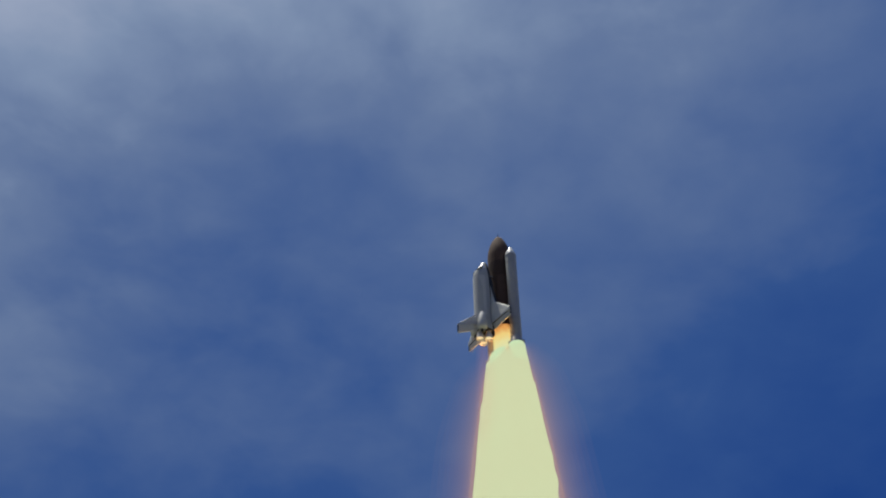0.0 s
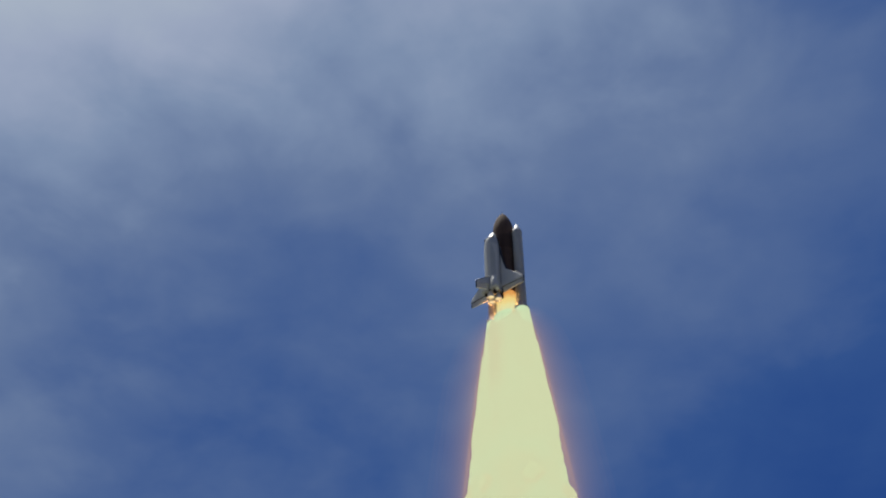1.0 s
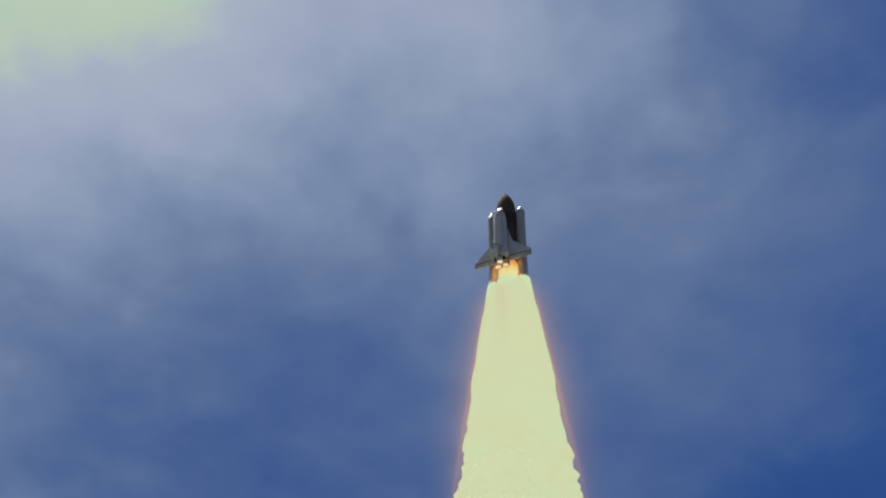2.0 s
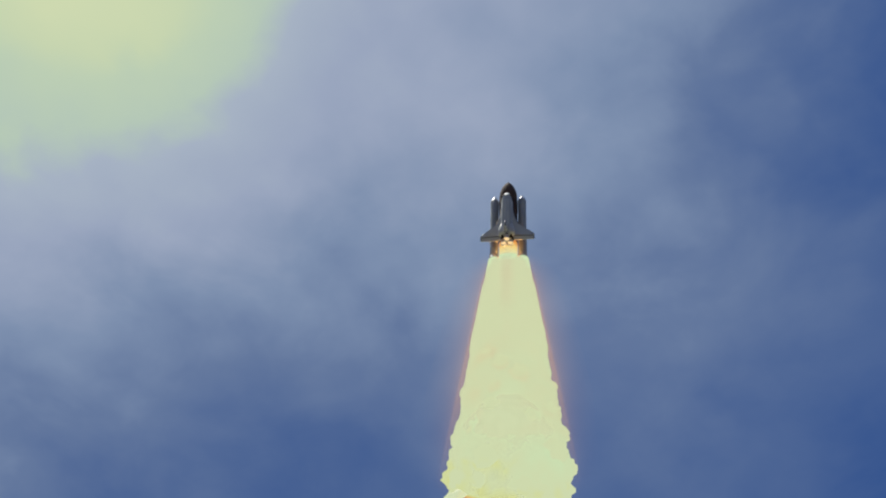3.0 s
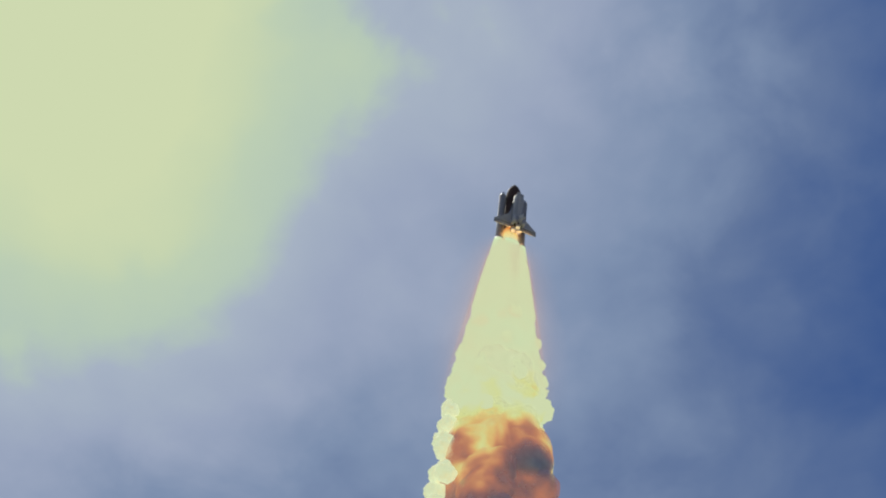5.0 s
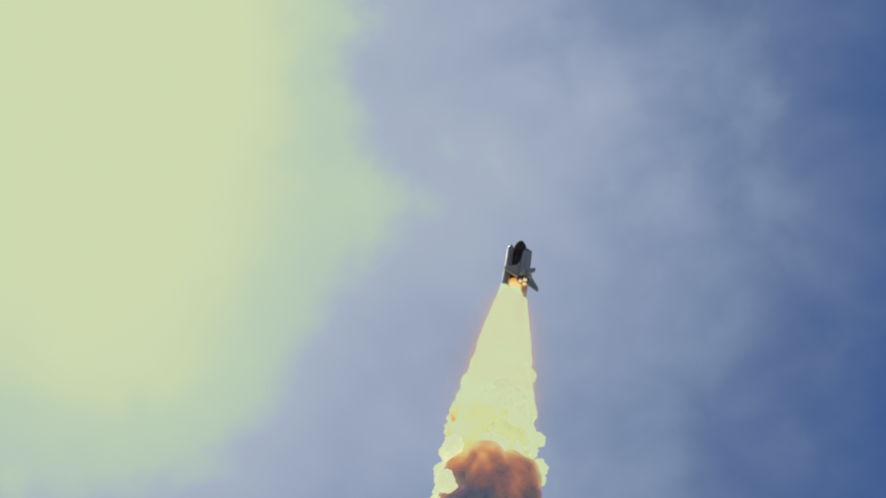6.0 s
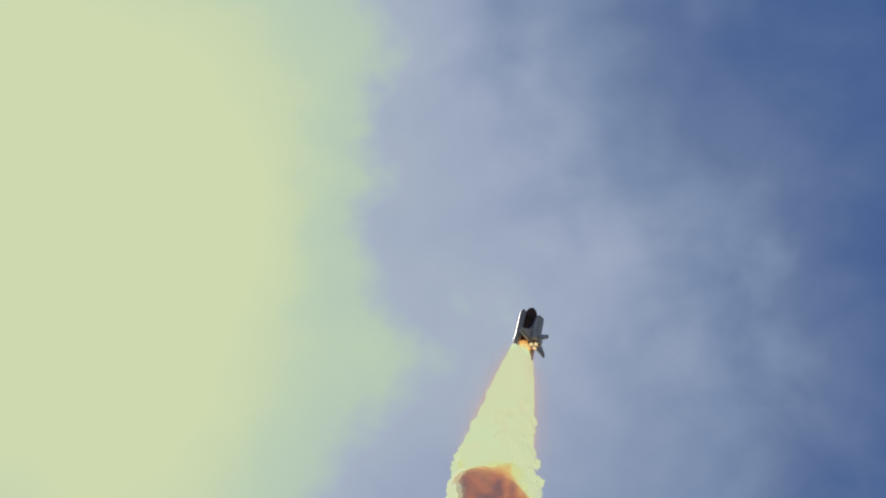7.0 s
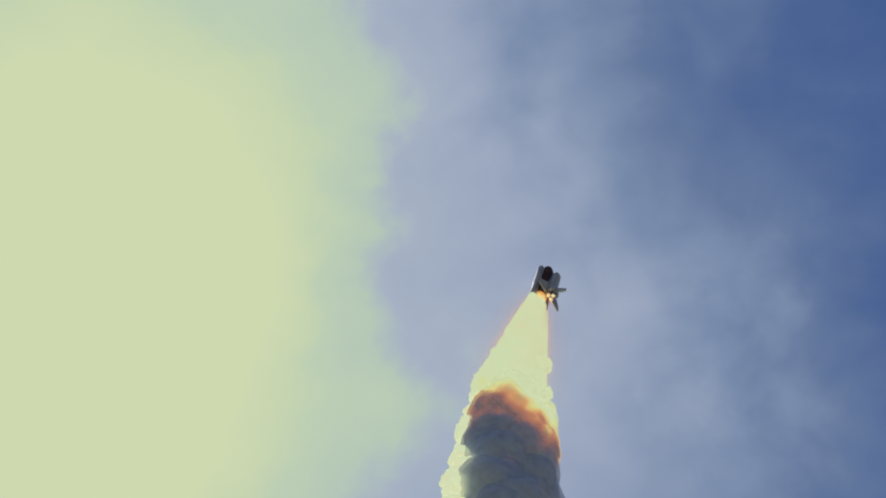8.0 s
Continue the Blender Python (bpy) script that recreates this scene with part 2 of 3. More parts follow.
# ---- ground ----
def make_ground():
    bm = bmesh.new()
    rings = []
    for r in (0.5, 30, 80, 200, 500, 1200, 2500, 4500):
        rings.append([(r * math.cos(a), r * math.sin(a), 0.5 * noise.noise((r * math.cos(a) * 0.01, r * math.sin(a) * 0.01, 0)) * min(1, r / 200) - 0.1)
                      for a in np.linspace(0, 2 * math.pi, 64, endpoint=False)])
    rows = [[bm.verts.new(p) for p in ring] for ring in rings]
    bm.faces.new(rows[0])
    for a, b in zip(rows, rows[1:]):
        for i in range(64):
            bm.faces.new((a[i], a[(i + 1) % 64], b[(i + 1) % 64], b[i]))
    tagged(part("ground", bm, M_GROUND), "flat coastal scrub and sandy ground to the horizon", "ground", kind="structure")


make_ground()


# ---- the space shuttle: z along the stack from the booster skirts up, y out of the orbiter's back ----
def orbiter_section(z, half, belly, top, k=28):
    """A cross section with a flat belly, straight sides and a round back."""
    ring = []
    mid, high = (belly + top) / 2, (top - belly) / 2
    for i in range(k):
        a = 2 * math.pi * i / k
        c, s = math.cos(a), math.sin(a)
        e = 0.55 if s < 0 else 0.85
        ring.append((half * math.copysign(abs(c) ** e, c), mid + high * math.copysign(abs(s) ** e, s), z))
    return ring


HULL = [(39.35, 0.12, 7.0, 7.25), (39.0, 0.48, 6.65, 7.65), (38.2, 0.85, 6.35, 8.25), (37.0, 1.25, 6.15, 8.9), (35.6, 1.65, 6.05, 9.5),
        (34.6, 1.92, 6.0, 10.3), (33.6, 2.12, 6.0, 10.95), (32.4, 2.3, 6.0, 11.3), (30.5, 2.5, 6.0, 11.4), (24, 2.65, 6.0, 11.4),
        (18, 2.65, 6.0, 11.4), (12.5, 2.65, 6.0, 11.4), (10.0, 2.8, 6.0, 11.3), (7.3, 2.95, 6.0, 11.1)]


def make_orbiter(stack):
    body = part("orbiter", loft([orbiter_section(*row) for row in HULL]), M_BLANKET, stack, "white tiled winged orbiter with black belly")
    # black nose cap and belly
    nose = [(z, h * 1.02 + 0.02, b - 0.03, b + (t - b) * 0.62) for z, h, b, t in HULL[:5]]
    crown = [(z, h + 0.03, t - (t - b) * 0.3, t + 0.03) for z, h, b, t in HULL[4:7]]
    # the cabin's lighter white carries the sunlight that falls on it
    cabin = [(z, h + 0.012, b + (t - b) * 0.45, t + 0.012) for z, h, b, t in HULL[1:6]]
    part("crew_cabin", loft([orbiter_section(*row) for row in cabin]), M_NOSE, body, "white tiled crew cabin")
    part("windshield_surround", loft([orbiter_section(*row) for row in crown]), M_BLACK, body, "black tiles round the cockpit")
    part("nose_cap", loft([orbiter_section(*row) for row in nose]), M_BLACK, body, "black nose tiles")
    belly = [(z, h + 0.03, b - 0.05, b + rise) for (z, h, b, t), rise in zip(HULL[4:], (2.2, 2.2, 2.1, 2.0, 1.8, 1.4, 1.1, 0.9, 0.9, 0.9))]
    part("belly", loft([orbiter_section(*row) for row in belly]), M_BLACK, body, "black heat tiles under the hull")
    # payload bay doors, two curved leaves of four panels each
    for side in (-1, 1):
        for j in range(4):
            z0, z1 = 12.7 + j * 4.45, 12.7 + (j + 1) * 4.45 - 0.08
            rings = []
            for z in (z0, z1):
                outer = [(side * 2.72 * math.sin(a) if i else side * 0.03, 8.75 + 2.72 * math.cos(a), z) for i, a in enumerate(np.linspace(0, 1.55, 9))]
                inner = [(side * 2.55 * math.sin(a) if i else side * 0.03, 8.75 + 2.55 * math.cos(a), z) for i, a in enumerate(np.linspace(0, 1.55, 9))]
                rings.append(outer + inner[::-1])
            part("payload_door", loft(rings), M_WHITE, body)
    # cockpit windows
    for x in (-1.45, -0.88, -0.3, 0.3, 0.88, 1.45):
        y = 10.15 - abs(x) * 0.28
        part("cockpit_window", slab([(x - 0.24, y - 0.22, 35.0 - abs(x) * 0.1), (x + 0.24, y - 0.22, 35.0 - abs(x) * 0.1),
                                     (x + 0.22, y + 0.28, 34.35 - abs(x) * 0.1), (x - 0.22, y + 0.28, 34.35 - abs(x) * 0.1)], (0, 0.25, 0.25)), M_GLASS, body)
    # wings: flat black underside, white upper side, dark leading edge, two elevons each
    for side in (-1, 1):
        plan = [(2.2, 29.0, 0.5), (3.3, 23.0, 0.7), (4.7, 18.2, 0.9), (8.0, 14.9, 0.75), (10.9, 12.2, 0.5), (11.8, 11.0, 0.38), (11.9, 9.9, 0.3), (7.2, 9.9, 0.6), (2.4, 9.9, 0.9)]
        for name, low, high, mat in (("wing", 0.12, 1.0, M_WHITE), ("wing_underside", -0.28, 0.12, M_BLACK)):
            rings = []
            for y, inset in ((low, 0.0), (low + (high - low) * 0.5, 0.0), (high, 0.07 if name == "wing" else 0.0)):
                rings.append([(side * (x + (5.5 - x) * inset), 6.15 + (y if y < 0.2 else 0.12 + (y - 0.12) * h), z + (13.0 - z) * inset) for x, z, h in plan])
            w = part(name, loft(rings), mat, body, "white upper wing skin" if name == "wing" else "black wing underside")
        part("chine_edge", tube([(side * 2.2, 6.3, 30.5), (side * 3.35, 6.3, 23.0), (side * 4.7, 6.3, 18.3)], 0.42), M_BLACK, body, "black tiled chine")
        edge = [(side * x, 6.2 + 0.1 * h, z + 0.08) for x, z, h in plan[2:6]]
        part("leading_edge", tube(edge, 0.2), M_CARBON, body, "grey carbon wing edge")
        for x0, x1, h0, h1 in ((2.7, 7.0, 0.55, 0.5), (7.15, 11.75, 0.5, 0.22)):
            rings = [[(side * x0, 6.0, z), (side * x1, 6.0, z), (side * x1, 6.05 + h1 * g, z), (side * x0, 6.05 + h0 * g, z)] for z, g in ((9.82, 1.2), (9.3, 1.0), (8.3, 0.12))]
            part("elevon", loft(rings), M_WHITE, body, smooth=False)
        part("wing_rim", tube([(side * 11.95, 6.1, 11.0), (side * 11.95, 6.05, 8.4), (side * 11.6, 6.3, 8.9)], 0.2), M_BLACK, body, "black wing tip edge")
        part("elevon_hinge", tube([(side * 11.6, 6.42, 9.86), (side * 7.1, 6.72, 9.86), (side * 2.8, 6.85, 9.86)], 0.13), M_BLACK, body, "dark hinge line")
        part("trailing_edge", tube([(side * 11.8, 6.0, 8.25), (side * 7.1, 6.0, 8.15), (side * 2.8, 6.0, 8.15)], 0.3), M_WHITE, body, "pale trailing edge")
        # engine pod beside the fin
        pod = [(14.0, 0.15), (13.0, 0.8), (11.2, 1.3), (9.4, 1.6), (7.8, 1.7), (6.9, 1.55), (6.5, 1.1)]
        o = part("engine_pod", turned(pod, side * 2.05, 10.55, 20), M_WHITE, body, "white engine pod")
        part("pod_nozzle", turned([(6.7, 0.25), (6.2, 0.4), (5.6, 0.55), (5.5, 0.52), (6.1, 0.33), (6.6, 0.2)], side * 1.95, 10.6, 16), M_DARK, o, "small dark nozzle")
    # tail fin and rudder
    def fin(outline, thick):
        ring = lambda x, g: [(x, 11.0 + (y - 11.0), z) if not g else (x, y + (14.5 - y) * g, z + (8.6 - z) * g) for y, z in outline]
        return loft([ring(-thick, 0.10), ring(-thick * 0.6, 0.0), ring(thick * 0.6, 0.0), ring(thick, 0.10)])
    part("tail_fin", fin([(11.0, 14.6), (11.8, 12.9), (19.0, 6.0), (19.1, 5.0), (12.6, 8.7), (11.0, 8.6)], 0.38), M_WHITE, body, "white swept tail fin")
    part("rudder", fin([(12.7, 8.55), (19.1, 4.85), (19.1, 2.7), (13.0, 6.5)], 0.28), M_WHITE, body, "white rudder with dark edges")
    part("fin_edge", tube([(0, 11.9, 12.95), (0, 15.5, 9.5), (0, 19.0, 6.05), (0, 19.2, 5.0), (0, 19.2, 3.0)], 0.26), M_BLACK, body, "black tiled fin edge")
    part("rudder_edge", tube([(0, 19.0, 2.75), (0, 15.9, 4.6), (0, 12.9, 6.45)], 0.34), M_WHITE, body, "pale rudder edge")
    # aft bulkhead, body flap and the three main engines
    part("aft_bulkhead", loft([orbiter_section(7.3, 2.9, 6.05, 11.0), orbiter_section(7.0, 2.7, 6.2, 10.8)]), M_BLACK, body, "black heat-tiled aft bulkhead")
    part("body_flap", loft([[(-2.7, 6.0, z), (2.7, 6.0, z), (2.7, 6.05 + h, z), (-2.7, 6.05 + h, z)] for z, h in ((7.2, 0.5), (6.3, 0.4), (5.0, 0.1))]), M_BLACK, body, smooth=False)
    bell = [(7.3, 0.5), (6.8, 0.55), (6.2, 0.85), (5.3, 1.1), (4.3, 1.26), (3.7, 1.32), (3.7, 1.26), (4.4, 1.18), (5.4, 0.96), (6.3, 0.6), (6.8, 0.3)]
    first = None
    for x, y in ((0, 10.2), (-1.5, 7.75), (1.5, 7.75)):
        if first is None:
            first = part("main_engine", turned(bell, 0, 0, 24), M_STEEL, body, "flared metal engine bell")
            first.matrix_basis = pose(x, y, 0)
            part("hot_throat", turned([(5.0, 0.98), (4.5, 1.1), (4.45, 0.6), (4.4, 0.1)], 0, 0, 24), M_THROAT, first, "glowing exhaust in the bell")
            part("engine_ring", turned([(5.45, 1.0), (5.5, 1.08), (5.35, 1.1), (5.3, 1.02)], 0, 0, 24), M_DARK, first)
        else:
            o = share("main_engine", first, body, pose(x, y, 0))
            tagged(o, "flared metal engine bell")
            for c in first.children:
                share(c.name.split(".")[0], c, o, Matrix())


def make_tank(stack):
    ogive = [(56.1, 0.05), (55.6, 0.16), (55.0, 0.35), (54.7, 0.62)]
    for i in range(1, 15):
        a = i / 14
        ogive.append((54.7 - 10.9 * a, 0.62 + 3.58 * math.sin(a * math.pi / 2) ** 0.68))
    low = [(41.0, 4.2), (33.3, 4.2), (22, 4.2), (12.6, 4.2), (11.6, 4.08), (10.5, 3.6), (9.6, 2.6), (9.2, 1.4), (9.1, 0.3)]
    tank = part("external_tank", turned(ogive + low, k=48), M_FOAM, stack, "rust-orange foam-covered fuel tank with pointed nose")
    # ribbed band between the two tanks
    k = 144
    rings = []
    for z, g in ((40.6, 0.0), (40.4, 1.0), (33.9, 1.0), (33.7, 0.0)):
        rings.append([((4.2 + g * (0.06 + 0.05 * (i % 2))) * math.cos(2 * math.pi * i / k), (4.2 + g * (0.06 + 0.05 * (i % 2))) * math.sin(2 * math.pi * i / k), z) for i in range(k)])
    part("intertank_band", loft(rings), M_FOAM_DARK, tank, "ribbed brown intertank band", smooth=False)
    part("feed_line", tube([(2.3, 3.75, 34.5), (2.3, 4.0, 33), (2.3, 4.05, 24), (2.3, 4.05, 14), (2.2, 4.1, 11.2)], 0.24), M_FOAM_DARK, tank, "long feed pipe")
    part("cable_tray", tube([(-2.4, 3.7, 45), (-2.4, 3.7, 30), (-2.4, 3.7, 12.5)], 0.12), M_FOAM_DARK, tank)
    part("nose_spike", turned([(56.9, 0.04), (56.2, 0.1), (55.6, 0.22)], k=12), M_DARK, tank)
    for sx in (-1, 1):
        part("bipod_strut", tube([(sx * 1.1, 4.1, 33.2), (0, 6.05, 34.2)], 0.13), M_WHITE, tank)
        part("aft_strut", tube([(sx * 1.9, 3.8, 13.2), (sx * 2.2, 6.1, 11.6)], 0.26), M_FOAM_DARK, tank)
    part("cross_beam", tube([(-2.4, 4.9, 12.4), (2.4, 4.9, 12.4)], 0.28), M_FOAM_DARK, tank)


def make_booster(stack, side):
    x = side * 6.36
    body = part("booster", turned([(41.2, 1.84), (40.9, 1.86), (30, 1.86), (20, 1.86), (10, 1.86), (4.2, 1.86), (3.9, 1.8)], x, 0, 40), M_BOOSTER, stack, "tall white solid rocket booster")
    cone = [(45.5, 0.12), (45.3, 0.34), (44.6, 0.72), (43.2, 1.32), (42.0, 1.74), (41.3, 1.86), (41.2, 1.86)]
    part("nose_cone", turned(cone, x, 0, 32), M_NOSE, body, "white pointed nose cone")
    for z, w in ((40.7, 0.35), (37.6, 0.12), (28.8, 0.12), (20.4, 0.12), (12.0, 0.3), (9.4, 0.12), (7.6, 0.12), (5.6, 0.12)):
        part("joint_ring", turned([(z + w, 1.88), (z + w * 0.8, 1.95), (z - w * 0.8, 1.95), (z - w, 1.88)], x, 0, 40), M_RING if w > 0.2 else M_BOOSTER, body)
    part("aft_skirt", turned([(4.3, 1.88), (4.0, 1.93), (2.4, 2.35), (1.1, 2.68), (0.9, 2.68), (1.0, 2.5), (2.6, 2.0)], x, 0, 40), M_BOOSTER, body, "flared white aft skirt")
    part("nozzle", turned([(2.6, 1.1), (1.6, 1.35), (0.3, 1.8), (-0.1, 1.88), (-0.1, 1.78), (1.4, 1.2)], x, 0, 32), M_DARK, body, "dark nozzle")
    part("cable_tunnel", tube([(x - side * 0.2, -1.9, 40), (x - side * 0.2, -1.92, 22), (x - side * 0.2, -1.9, 5)], 0.16), M_CARBON, body)
    for z in (11.9, 40.5):
        for y in (-0.9, 0.9):
            part("tank_strut", tube([(side * 4.0, y, z + 0.4), (side * 4.9, y * 0.7, z)], 0.16), M_CARBON, body)
    for a in range(4):
        t = a * math.pi / 2 + 0.78
        part("separation_motor", turned([(3.4, 0.1), (3.2, 0.22), (1.6, 0.24), (1.3, 0.16)], x + 2.45 * math.cos(t), 2.45 * math.sin(t), 10), M_BOOSTER, body)


shuttle = tagged(new("space_shuttle"), "white winged orbiter on orange tank with two white boosters, climbing", "spacecraft")
make_orbiter(shuttle)
make_tank(shuttle)
make_booster(shuttle, -1)
make_booster(shuttle, 1)

# ---- the climb: seconds, place of the stack's foot, turn ----
CLIMB = [
    (0.0, pose(20.8, 327.9, 278.6, -2.1, -1.3, 124.4)),
    (0.5, pose(22.6, 330.2, 308.8, -2.9, -2.1, 132.8)),
    (1.0, pose(22.3, 330.8, 341.1, -4.2, -2.6, 141.9)),
    (1.5, pose(23.6, 329.9, 374.6, -5.3, -2.7, 150.9)),
    (3.0, pose(25.7, 313.0, 478.3, -9.2, -2.8, 174.3)),
    (3.5, pose(26.4, 303.4, 516.0, -11.4, -2.3, 181.2)),
    (4.0, pose(27.2, 294.1, 553.6, -12.8, -1.5, 188.3)),
    (5.5, pose(30.1, 256.3, 657.8, -16.3, 2.6, 210.5)),
    (6.0, pose(29.4, 242.7, 685.3, -17.2, 4.3, 216.9)),
    (6.5, pose(29.1, 217.3, 710.2, -18.0, 6.1, 223.3)),
    (7.0, pose(29.0, 200.7, 732.5, -18.1, 7.9, 230.1)),
    (7.5, pose(29.7, 175.8, 753.2, -17.6, 8.9, 234.1)),
    (8.0, pose(31.6, 148.2, 772.4, -16.4, 8.7, 238.9)),
]


def climb(t):
    """The stack's pose at t, on a smooth line through CLIMB; before the start it hangs on the straight run from below."""
    if t <= 0:
        m = CLIMB[0][1].copy()
        m.translation += (CLIMB[1][1].translation - CLIMB[0][1].translation) * 2 * t
        return m
    i = min(next((k for k in range(len(CLIMB) - 1) if CLIMB[k + 1][0] >= t), len(CLIMB) - 2), len(CLIMB) - 2)
    (t0, a), (t1, b) = CLIMB[i], CLIMB[i + 1]
    u = (t - t0) / (t1 - t0)

    def slope(k):
        lo, hi = max(k - 1, 0), min(k + 1, len(CLIMB) - 1)
        return (CLIMB[hi][1].translation - CLIMB[lo][1].translation) / (CLIMB[hi][0] - CLIMB[lo][0])
    h = t1 - t0
    p = (a.translation * (2 * u ** 3 - 3 * u ** 2 + 1) + slope(i) * h * (u ** 3 - 2 * u ** 2 + u)
         + b.translation * (3 * u ** 2 - 2 * u ** 3) + slope(i + 1) * h * (u ** 3 - u ** 2))
    q = a.to_quaternion().slerp(b.to_quaternion(), u)
    return Matrix.LocRotScale(p, q, None)


# ---- exhaust ----
def spread(s):
    """Half width of the whole plume, s metres behind the nozzles."""
    return float(np.interp(s, (0, 15, 50, 90, 120, 145, 180, 230, 300), (8.2, 10.9, 15.7, 21.6, 26.2, 28.2, 29.4, 31.0, 34.0)))


def billow(p, scale):
    """Rounded lumps: high in the middle of cells, creased between them."""
    d = noise.voronoi(Vector(p) / scale)[0]
    return 0.5 - d[0]


def flame_column(name, parent, side, grow, material, start=-1.7, end=150.0):
    """One burning column, a lumpy widening cone; grow: metres added to its radius."""
    rings = []
    steps, k = 110, 56
    for j in range(steps + 1):
        s = start + (end - start) * (j / steps) ** 1.25
        cx = side * float(np.interp(s, (0, 40, 120), (6.36, 6.2, 6.0)))
        r = float(np.interp(s, (-1.7, -1.0, 0, 2, 6, 15), (2.5, 2.78, 2.85, 3.05, 3.6, 4.6))) if s < 15 else spread(s) - 5.9
        if s > end - 22:
            r *= math.sqrt(max(0.02, (end - s) / 22))
        flat = float(np.interp(s, (15, 75), (1.0, 0.8)))
        rough = float(np.interp(s, (0, 12, 40, 75), (0.0, 0.03, 0.06, 0.15)))
        ring = []
        for i in range(k):
            a = 2 * math.pi * i / k
            q = Vector((math.cos(a) * r + cx, math.sin(a) * r, s * 0.75))
            lump = billow(q, 6.5) + 0.5 * billow(q, 3.0)
            rr = r * (1 + rough * lump * 0.9) + grow * min(1, max(0, s) / 15)
            ring.append((cx + rr * math.cos(a), rr * flat * math.sin(a), -s))
        rings.append(ring)
    return part(name, loft(rings), material, parent)


def merged_flame(name, parent, grow, material, start=-0.8, end=160.0, full=False):
    """The one body of fire into which both columns run together: a widening oval."""
    rings = []
    steps, k = (170, 120) if not full else (80, 64)
    for j in range(steps + 1):
        s = start + (end - start) * (j / steps) ** 1.3
        cy = 0.0 if full else float(np.interp(s, (-2, 6, 35), (3.2, 2.6, 0.0)))
        wide = max(4.4, spread(max(s, 0)) * float(np.interp(s, (0, 50, 90), (0.94, 0.95, 0.93))) - max(0.0, 30 - s) * 0.14)
        if full:
            wide = max(9.0, spread(s) * 0.98 + 0.3 * min(1.0, s / 15))
        else:
            wide = min(wide, float(np.interp(s, (-1, 10, 46, 60), (4.0, 5.6, 15.5, 60))))
        deep = float(np.interp(s, (-2, 3, 15, 40, 60, 90, 150), (3.2, 4.4, 6.6, 10.0, 11.9, 14.4, 20.0)))
        if not full:
            deep = min(deep, float(np.interp(s, (-1, 12, 40, 50), (1.8, 3.0, 10.5, 60))))
        if s > 120:
            g = math.sqrt(max(0.01, (end - s) / (end - 120)))
            wide, deep = wide * g, deep * g
        rough = float(np.interp(s, (0, 15, 40, 65, 100, 130), (0.03, 0.04, 0.06, 0.11, 0.25, 0.36))) if not full else 0.0
        swell = float(np.interp(s, (0, 4, 12, 30, 80, 120, 150), (0.1, 0.5, 0.8, 1.0, 1.0, 0.6, 0.1)))
        ring = []
        for i in range(k):
            a = 2 * math.pi * i / k
            q = Vector((math.cos(a) * wide, math.sin(a) * deep, s * 0.75))
            f = 1 + rough * (0.7 * billow(q, 6.0) + 0.5 * billow(q, 3.0))
            ring.append(((wide * f + grow * swell) * math.cos(a), cy + (deep * f + grow * swell) * math.sin(a), -s))
        rings.append(ring)
    return part(name, loft(rings), material, parent)


for side in (-1, 1):
    flame_column("flame_column", flame, side, 0.0, M_FIRE, end=75.0)
body = merged_flame("flame_body", flame, 0.0, M_FIRE)
# the flame's glow on the air, painted as nested see-through shells
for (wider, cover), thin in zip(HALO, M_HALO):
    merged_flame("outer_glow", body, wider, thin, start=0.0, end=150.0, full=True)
# thin exhaust of the three main engines
for x, y in ((0, 10.2), (-1.5, 7.75), (1.5, 7.75)):
    for wide in (1.0, 0.6):
        part("engine_exhaust", turned([(3.6, 1.1 * wide), (0, 1.5 * wide), (-15, 2.2 * wide), (-35, 2.6 * wide), (-60, 1.6 * wide), (-70, 0.3)], x, y, 20), M_ENGINE_GLOW, flame, "faint pink engine exhaust")
# added hidden glow over the merging flames, under the engines, to light the tail
part("fire_core", loft([[(w * math.cos(2 * math.pi * i / 32), 3.1 + w * 0.44 * math.sin(2 * math.pi * i / 32), z) for i in range(32)] for z, w in ((0.83, 3.6), (0.92, 3.2), (1.0, 2.2), (1.05, 1.0))]),
     M_TAIL_FILL, flame, "added orange glow under the engines, unseen from below")
# fire under the tank and engines; its light on the tank's foot is painted
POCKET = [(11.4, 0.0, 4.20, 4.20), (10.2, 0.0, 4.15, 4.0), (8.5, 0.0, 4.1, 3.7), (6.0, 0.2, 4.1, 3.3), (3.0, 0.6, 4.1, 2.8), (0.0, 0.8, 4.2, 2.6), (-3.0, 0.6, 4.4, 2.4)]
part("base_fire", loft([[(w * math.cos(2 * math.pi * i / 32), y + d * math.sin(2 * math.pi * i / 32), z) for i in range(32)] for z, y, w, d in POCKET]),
     M_POCKET, flame, "pale fire under the tank and its orange glow on the foam")


def lump_mesh(name, seed, materials, level, rough):
    """A cloud-like clump about 1 metre in radius: a ball of rounded lumps, with thin veils round it where a second material is given."""
    bm = bmesh.new()
    for layer, grown in enumerate((1.0, 1.13, 1.26, 1.4) if len(materials) > 1 else (1.0,)):
        made = bmesh.ops.create_icosphere(bm, subdivisions=level - 1 if layer else level, radius=1.0)
        crease = rough * 0.25 if layer else rough
        for v in made["verts"]:
            d = v.co.normalized()
            q = d + Vector((seed * 7.3 + layer * 0.1, seed * 3.1, seed * 5.7))
            v.co = d * grown * (0.86 + crease * billow(q, 0.62) + 0.3 * crease * billow(q, 0.28) + 0.16 * noise.noise(q * 1.4))
            v.co.z *= 1.15
            for f in v.link_faces:
                f.material_index = min(layer, 1)
    me = bpy.data.meshes.new(name)
    bm.to_mesh(me)
    bm.free()
    for m in materials:
        me.materials.append(m)
    me.shade_smooth()
    return me


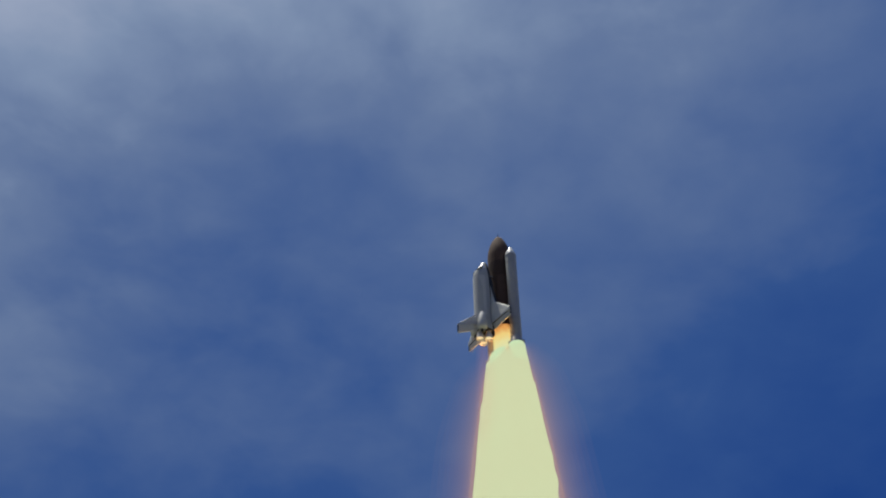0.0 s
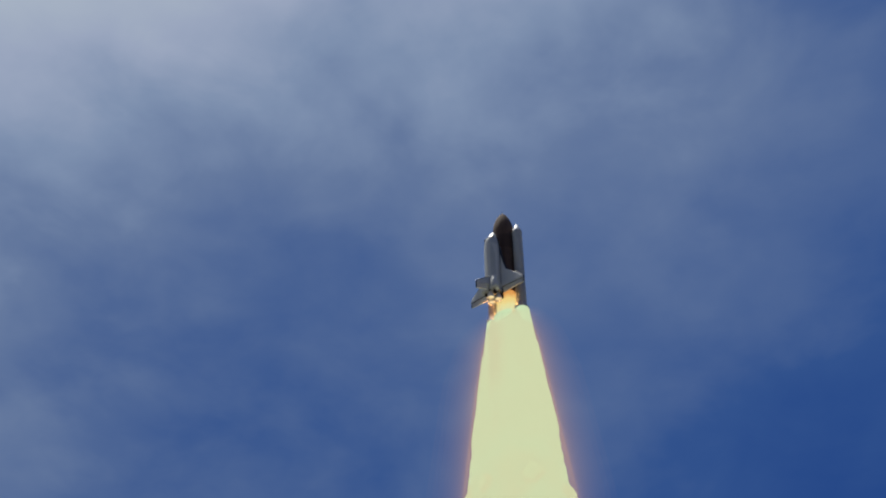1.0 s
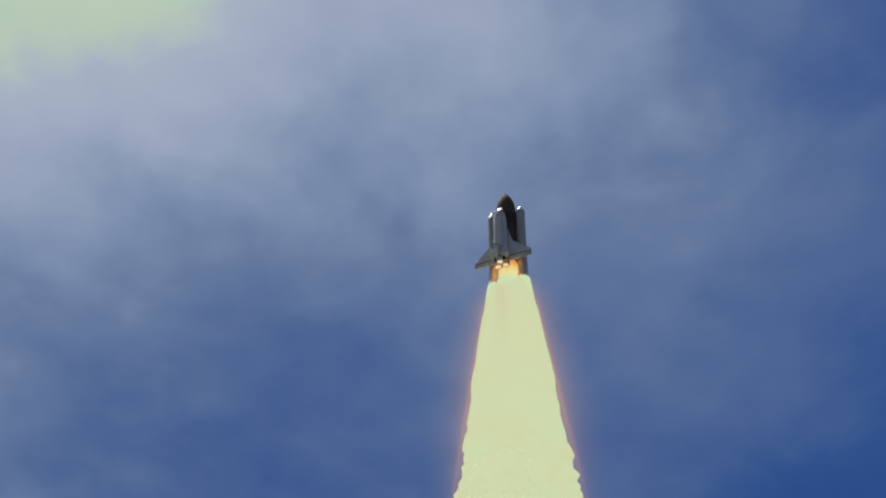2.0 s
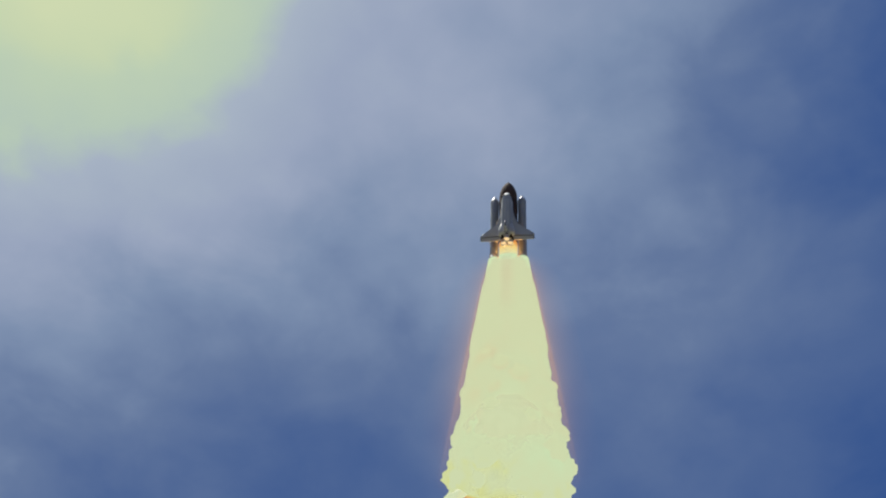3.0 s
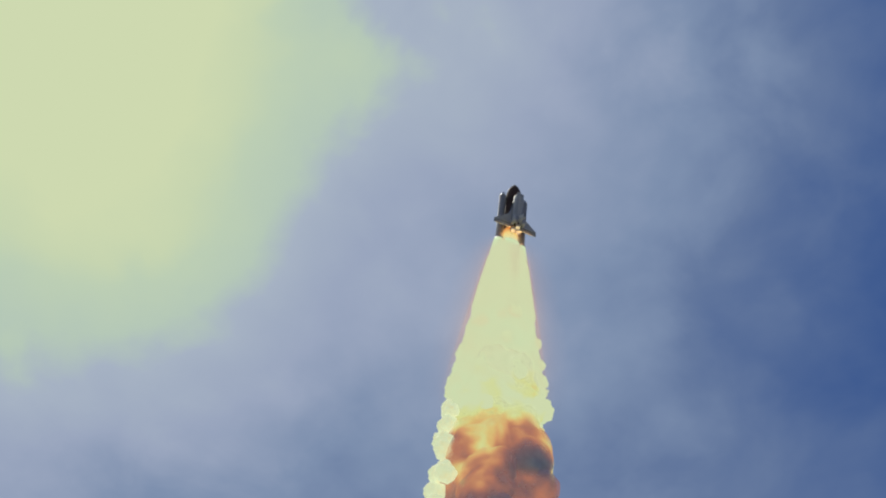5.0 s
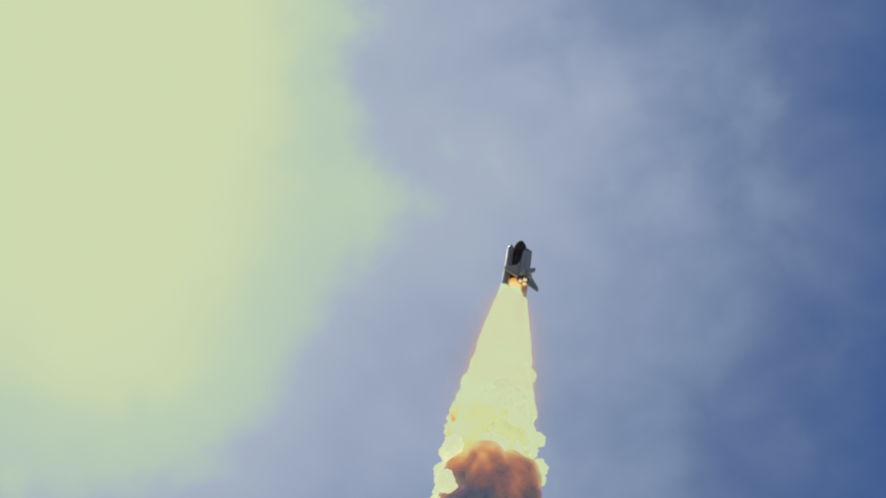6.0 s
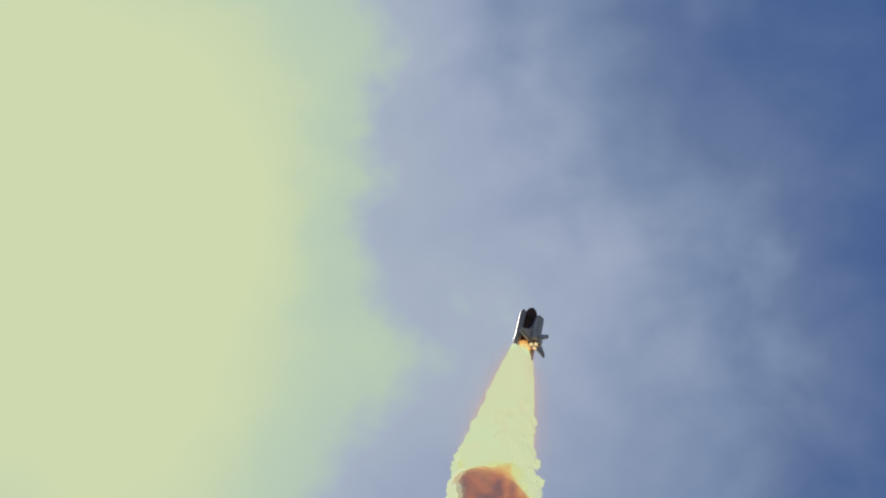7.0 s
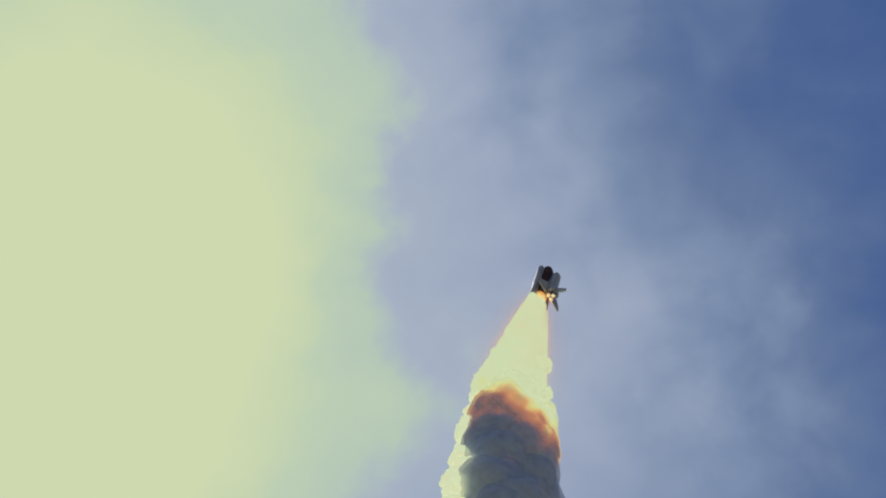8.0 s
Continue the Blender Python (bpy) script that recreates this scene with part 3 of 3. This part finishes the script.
TRAIL_SPEED = 72.0


def centre(t, s):
    """The plume's middle line at t, s metres behind the nozzles: straight behind the stack, then bending to the path flown."""
    m = climb(t)
    straight = m @ Vector((0, 0, -s))
    flown = climb(t - s / TRAIL_SPEED).translation
    g = min(1.0, max(0.0, (s - 40) / 170))
    drift = flown - straight
    drift = Vector((drift.x, drift.y * 0.2, drift.z * 0.2))
    return straight + drift * (0.36 * g * g * (3 - 2 * g)), m.to_quaternion()


PIECES = []


def stream(parent, name, meshes, size, park, out, gap, around, reach, depth, seed, sooner=4.2, arc=0.0, since=1.5, swell=1.0):
    """Pieces of fire or smoke that ride inside the column until they are shed, roll outwards and are left behind.
    park: where they ride, metres behind the nozzles; out: where they come to the surface; reach: their share of the plume's half width there, and far behind; arc: keeps them to the sunlit side; swell: how much larger those are that are shed late."""
    rng = random.Random(seed)
    t = -2.6
    while t < 8.0:
        for k in range(around):
            o = new(name, rng.choice(meshes))
            o.parent = parent
            r = rng.uniform(*size) * (1 + (swell - 1) * min(1.0, max(0.0, (t - 4.8) / 1.5)))
            o.scale = (r, r, r)
            angle = 2 * math.pi * (k + rng.random()) / around
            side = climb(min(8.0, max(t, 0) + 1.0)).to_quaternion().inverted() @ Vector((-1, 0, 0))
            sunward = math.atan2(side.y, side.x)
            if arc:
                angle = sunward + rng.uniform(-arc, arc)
            shy = 0.88 if not arc and math.cos(angle - sunward) > 0.62 else 1.0
            lee = not arc and math.cos(angle - sunward) < -0.45
            late = min(1.0, max(0.0, (t - 4.2) / 1.5)) if lee else 0.0
            if lee and name != "fire_billow":
                shy = 1.03 - 0.13 * late
            kept = [(a + (34 * late if name == "fire_billow" and a > 0 else 0), b * shy) for a, b in reach]
            PIECES.append((o, dict(shed=t + rng.uniform(-0.5, 0.5) * gap, park=park, out=out - sooner * max(0.0, t - since) + rng.uniform(-1, 1) * depth, angle=angle,
                                   reach=kept, r=r, tip=(rng.uniform(-30, 30), rng.uniform(-30, 30), rng.uniform(0, 360)), roll=rng.uniform(-25, 25))))
        t += gap


def piece_pose(t, shed, park, out, angle, reach, r, tip, roll):
    s = park + TRAIL_SPEED * max(0.0, t - shed)
    far = min(s, 290.0)
    if s > 290.0:
        t = shed + (290.0 - park) / TRAIL_SPEED
    p, q = centre(t, far)
    u = min(1.0, max(0.0, (far - max(park, out - 38)) / (out - max(park, out - 38))))
    u = u * u * (3 - 2 * u)
    share_out = 0.04 + (float(np.interp(far - out, [a for a, b in reach], [b for a, b in reach])) - 0.04) * u
    rad = max(0.0, spread(far) * share_out - r * 0.75 * u)
    p = p + q @ Vector((math.cos(angle) * rad, math.sin(angle) * rad * 0.82, 0))
    return Matrix.Translation(p) @ q.to_matrix().to_4x4() @ pose(0, 0, 0, tip[0] + roll * (t - shed), tip[1], tip[2] + roll * (t - shed))


FIRE_LUMPS = [lump_mesh("fire_billow", i, [M_FIRE_EDGE], 4, 0.34) for i in range(4)]
EMBER_LUMPS = [lump_mesh("ember_billow", i + 9, M_SMOKE, 4, 0.3) for i in range(5)]
SOOT_LUMPS = [lump_mesh("soot_billow", i + 14, M_SMOKE, 4, 0.3) for i in range(5)]
SMOKE_LUMPS = [lump_mesh("smoke_billow", i + 20, M_SMOKE, 4, 0.22) for i in range(6)]
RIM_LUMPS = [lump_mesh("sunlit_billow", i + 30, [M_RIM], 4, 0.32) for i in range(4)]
trail = tagged(new("smoke_trail"), "billowing exhaust trail turning from fire to dark smoke", "smoke")
stream(trail, "fire_billow", FIRE_LUMPS, (2.6, 5.4), 45, 86, 0.20, 7, ((0, 1.0), (52, 0.97), (82, 0.35)), 15, 1)
stream(trail, "ember_billow", EMBER_LUMPS, (7.0, 10.0), 98, 168, 0.22, 6, ((0, 0.88), (12, 0.88), (40, 0.42)), 8, 2)
stream(trail, "soot_billow", SOOT_LUMPS, (7.5, 10.5), 102, 174, 0.23, 6, ((0, 0.88), (12, 0.88), (40, 0.45)), 8, 5)
stream(trail, "smoke_billow", SMOKE_LUMPS, (7.0, 14.0), 104, 214, 0.19, 8, ((0, 0.86), (60, 0.92), (110, 0.98)), 18, 3, 15.0, since=3.5)
stream(trail, "smoke_billow", SMOKE_LUMPS, (8.0, 12.0), 104, 208, 0.24, 3, ((0, 0.7), (60, 0.75)), 16, 4, 15.0, since=3.5)
# bright sunward rim of the smoke, its sunlight painted as emission
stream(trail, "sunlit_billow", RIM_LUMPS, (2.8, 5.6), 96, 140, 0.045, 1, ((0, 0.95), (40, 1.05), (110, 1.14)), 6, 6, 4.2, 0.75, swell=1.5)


def motions():
    times = [i * 0.25 for i in range(33)]
    for thing in (shuttle, flame):
        walk(thing, [(t, climb(t)) for t in times])
    for o, how in PIECES:
        shed = how["shed"]
        stop = shed + (290.0 - how["park"]) / TRAIL_SPEED
        keys = {0.0, 8.0}
        keys |= {t for t in times if shed - 0.3 <= t <= stop + 0.3}
        keys |= {t for t in times[::3] if t < shed}
        walk(o, [(t, piece_pose(t, **how)) for t in sorted(keys)])


motions()
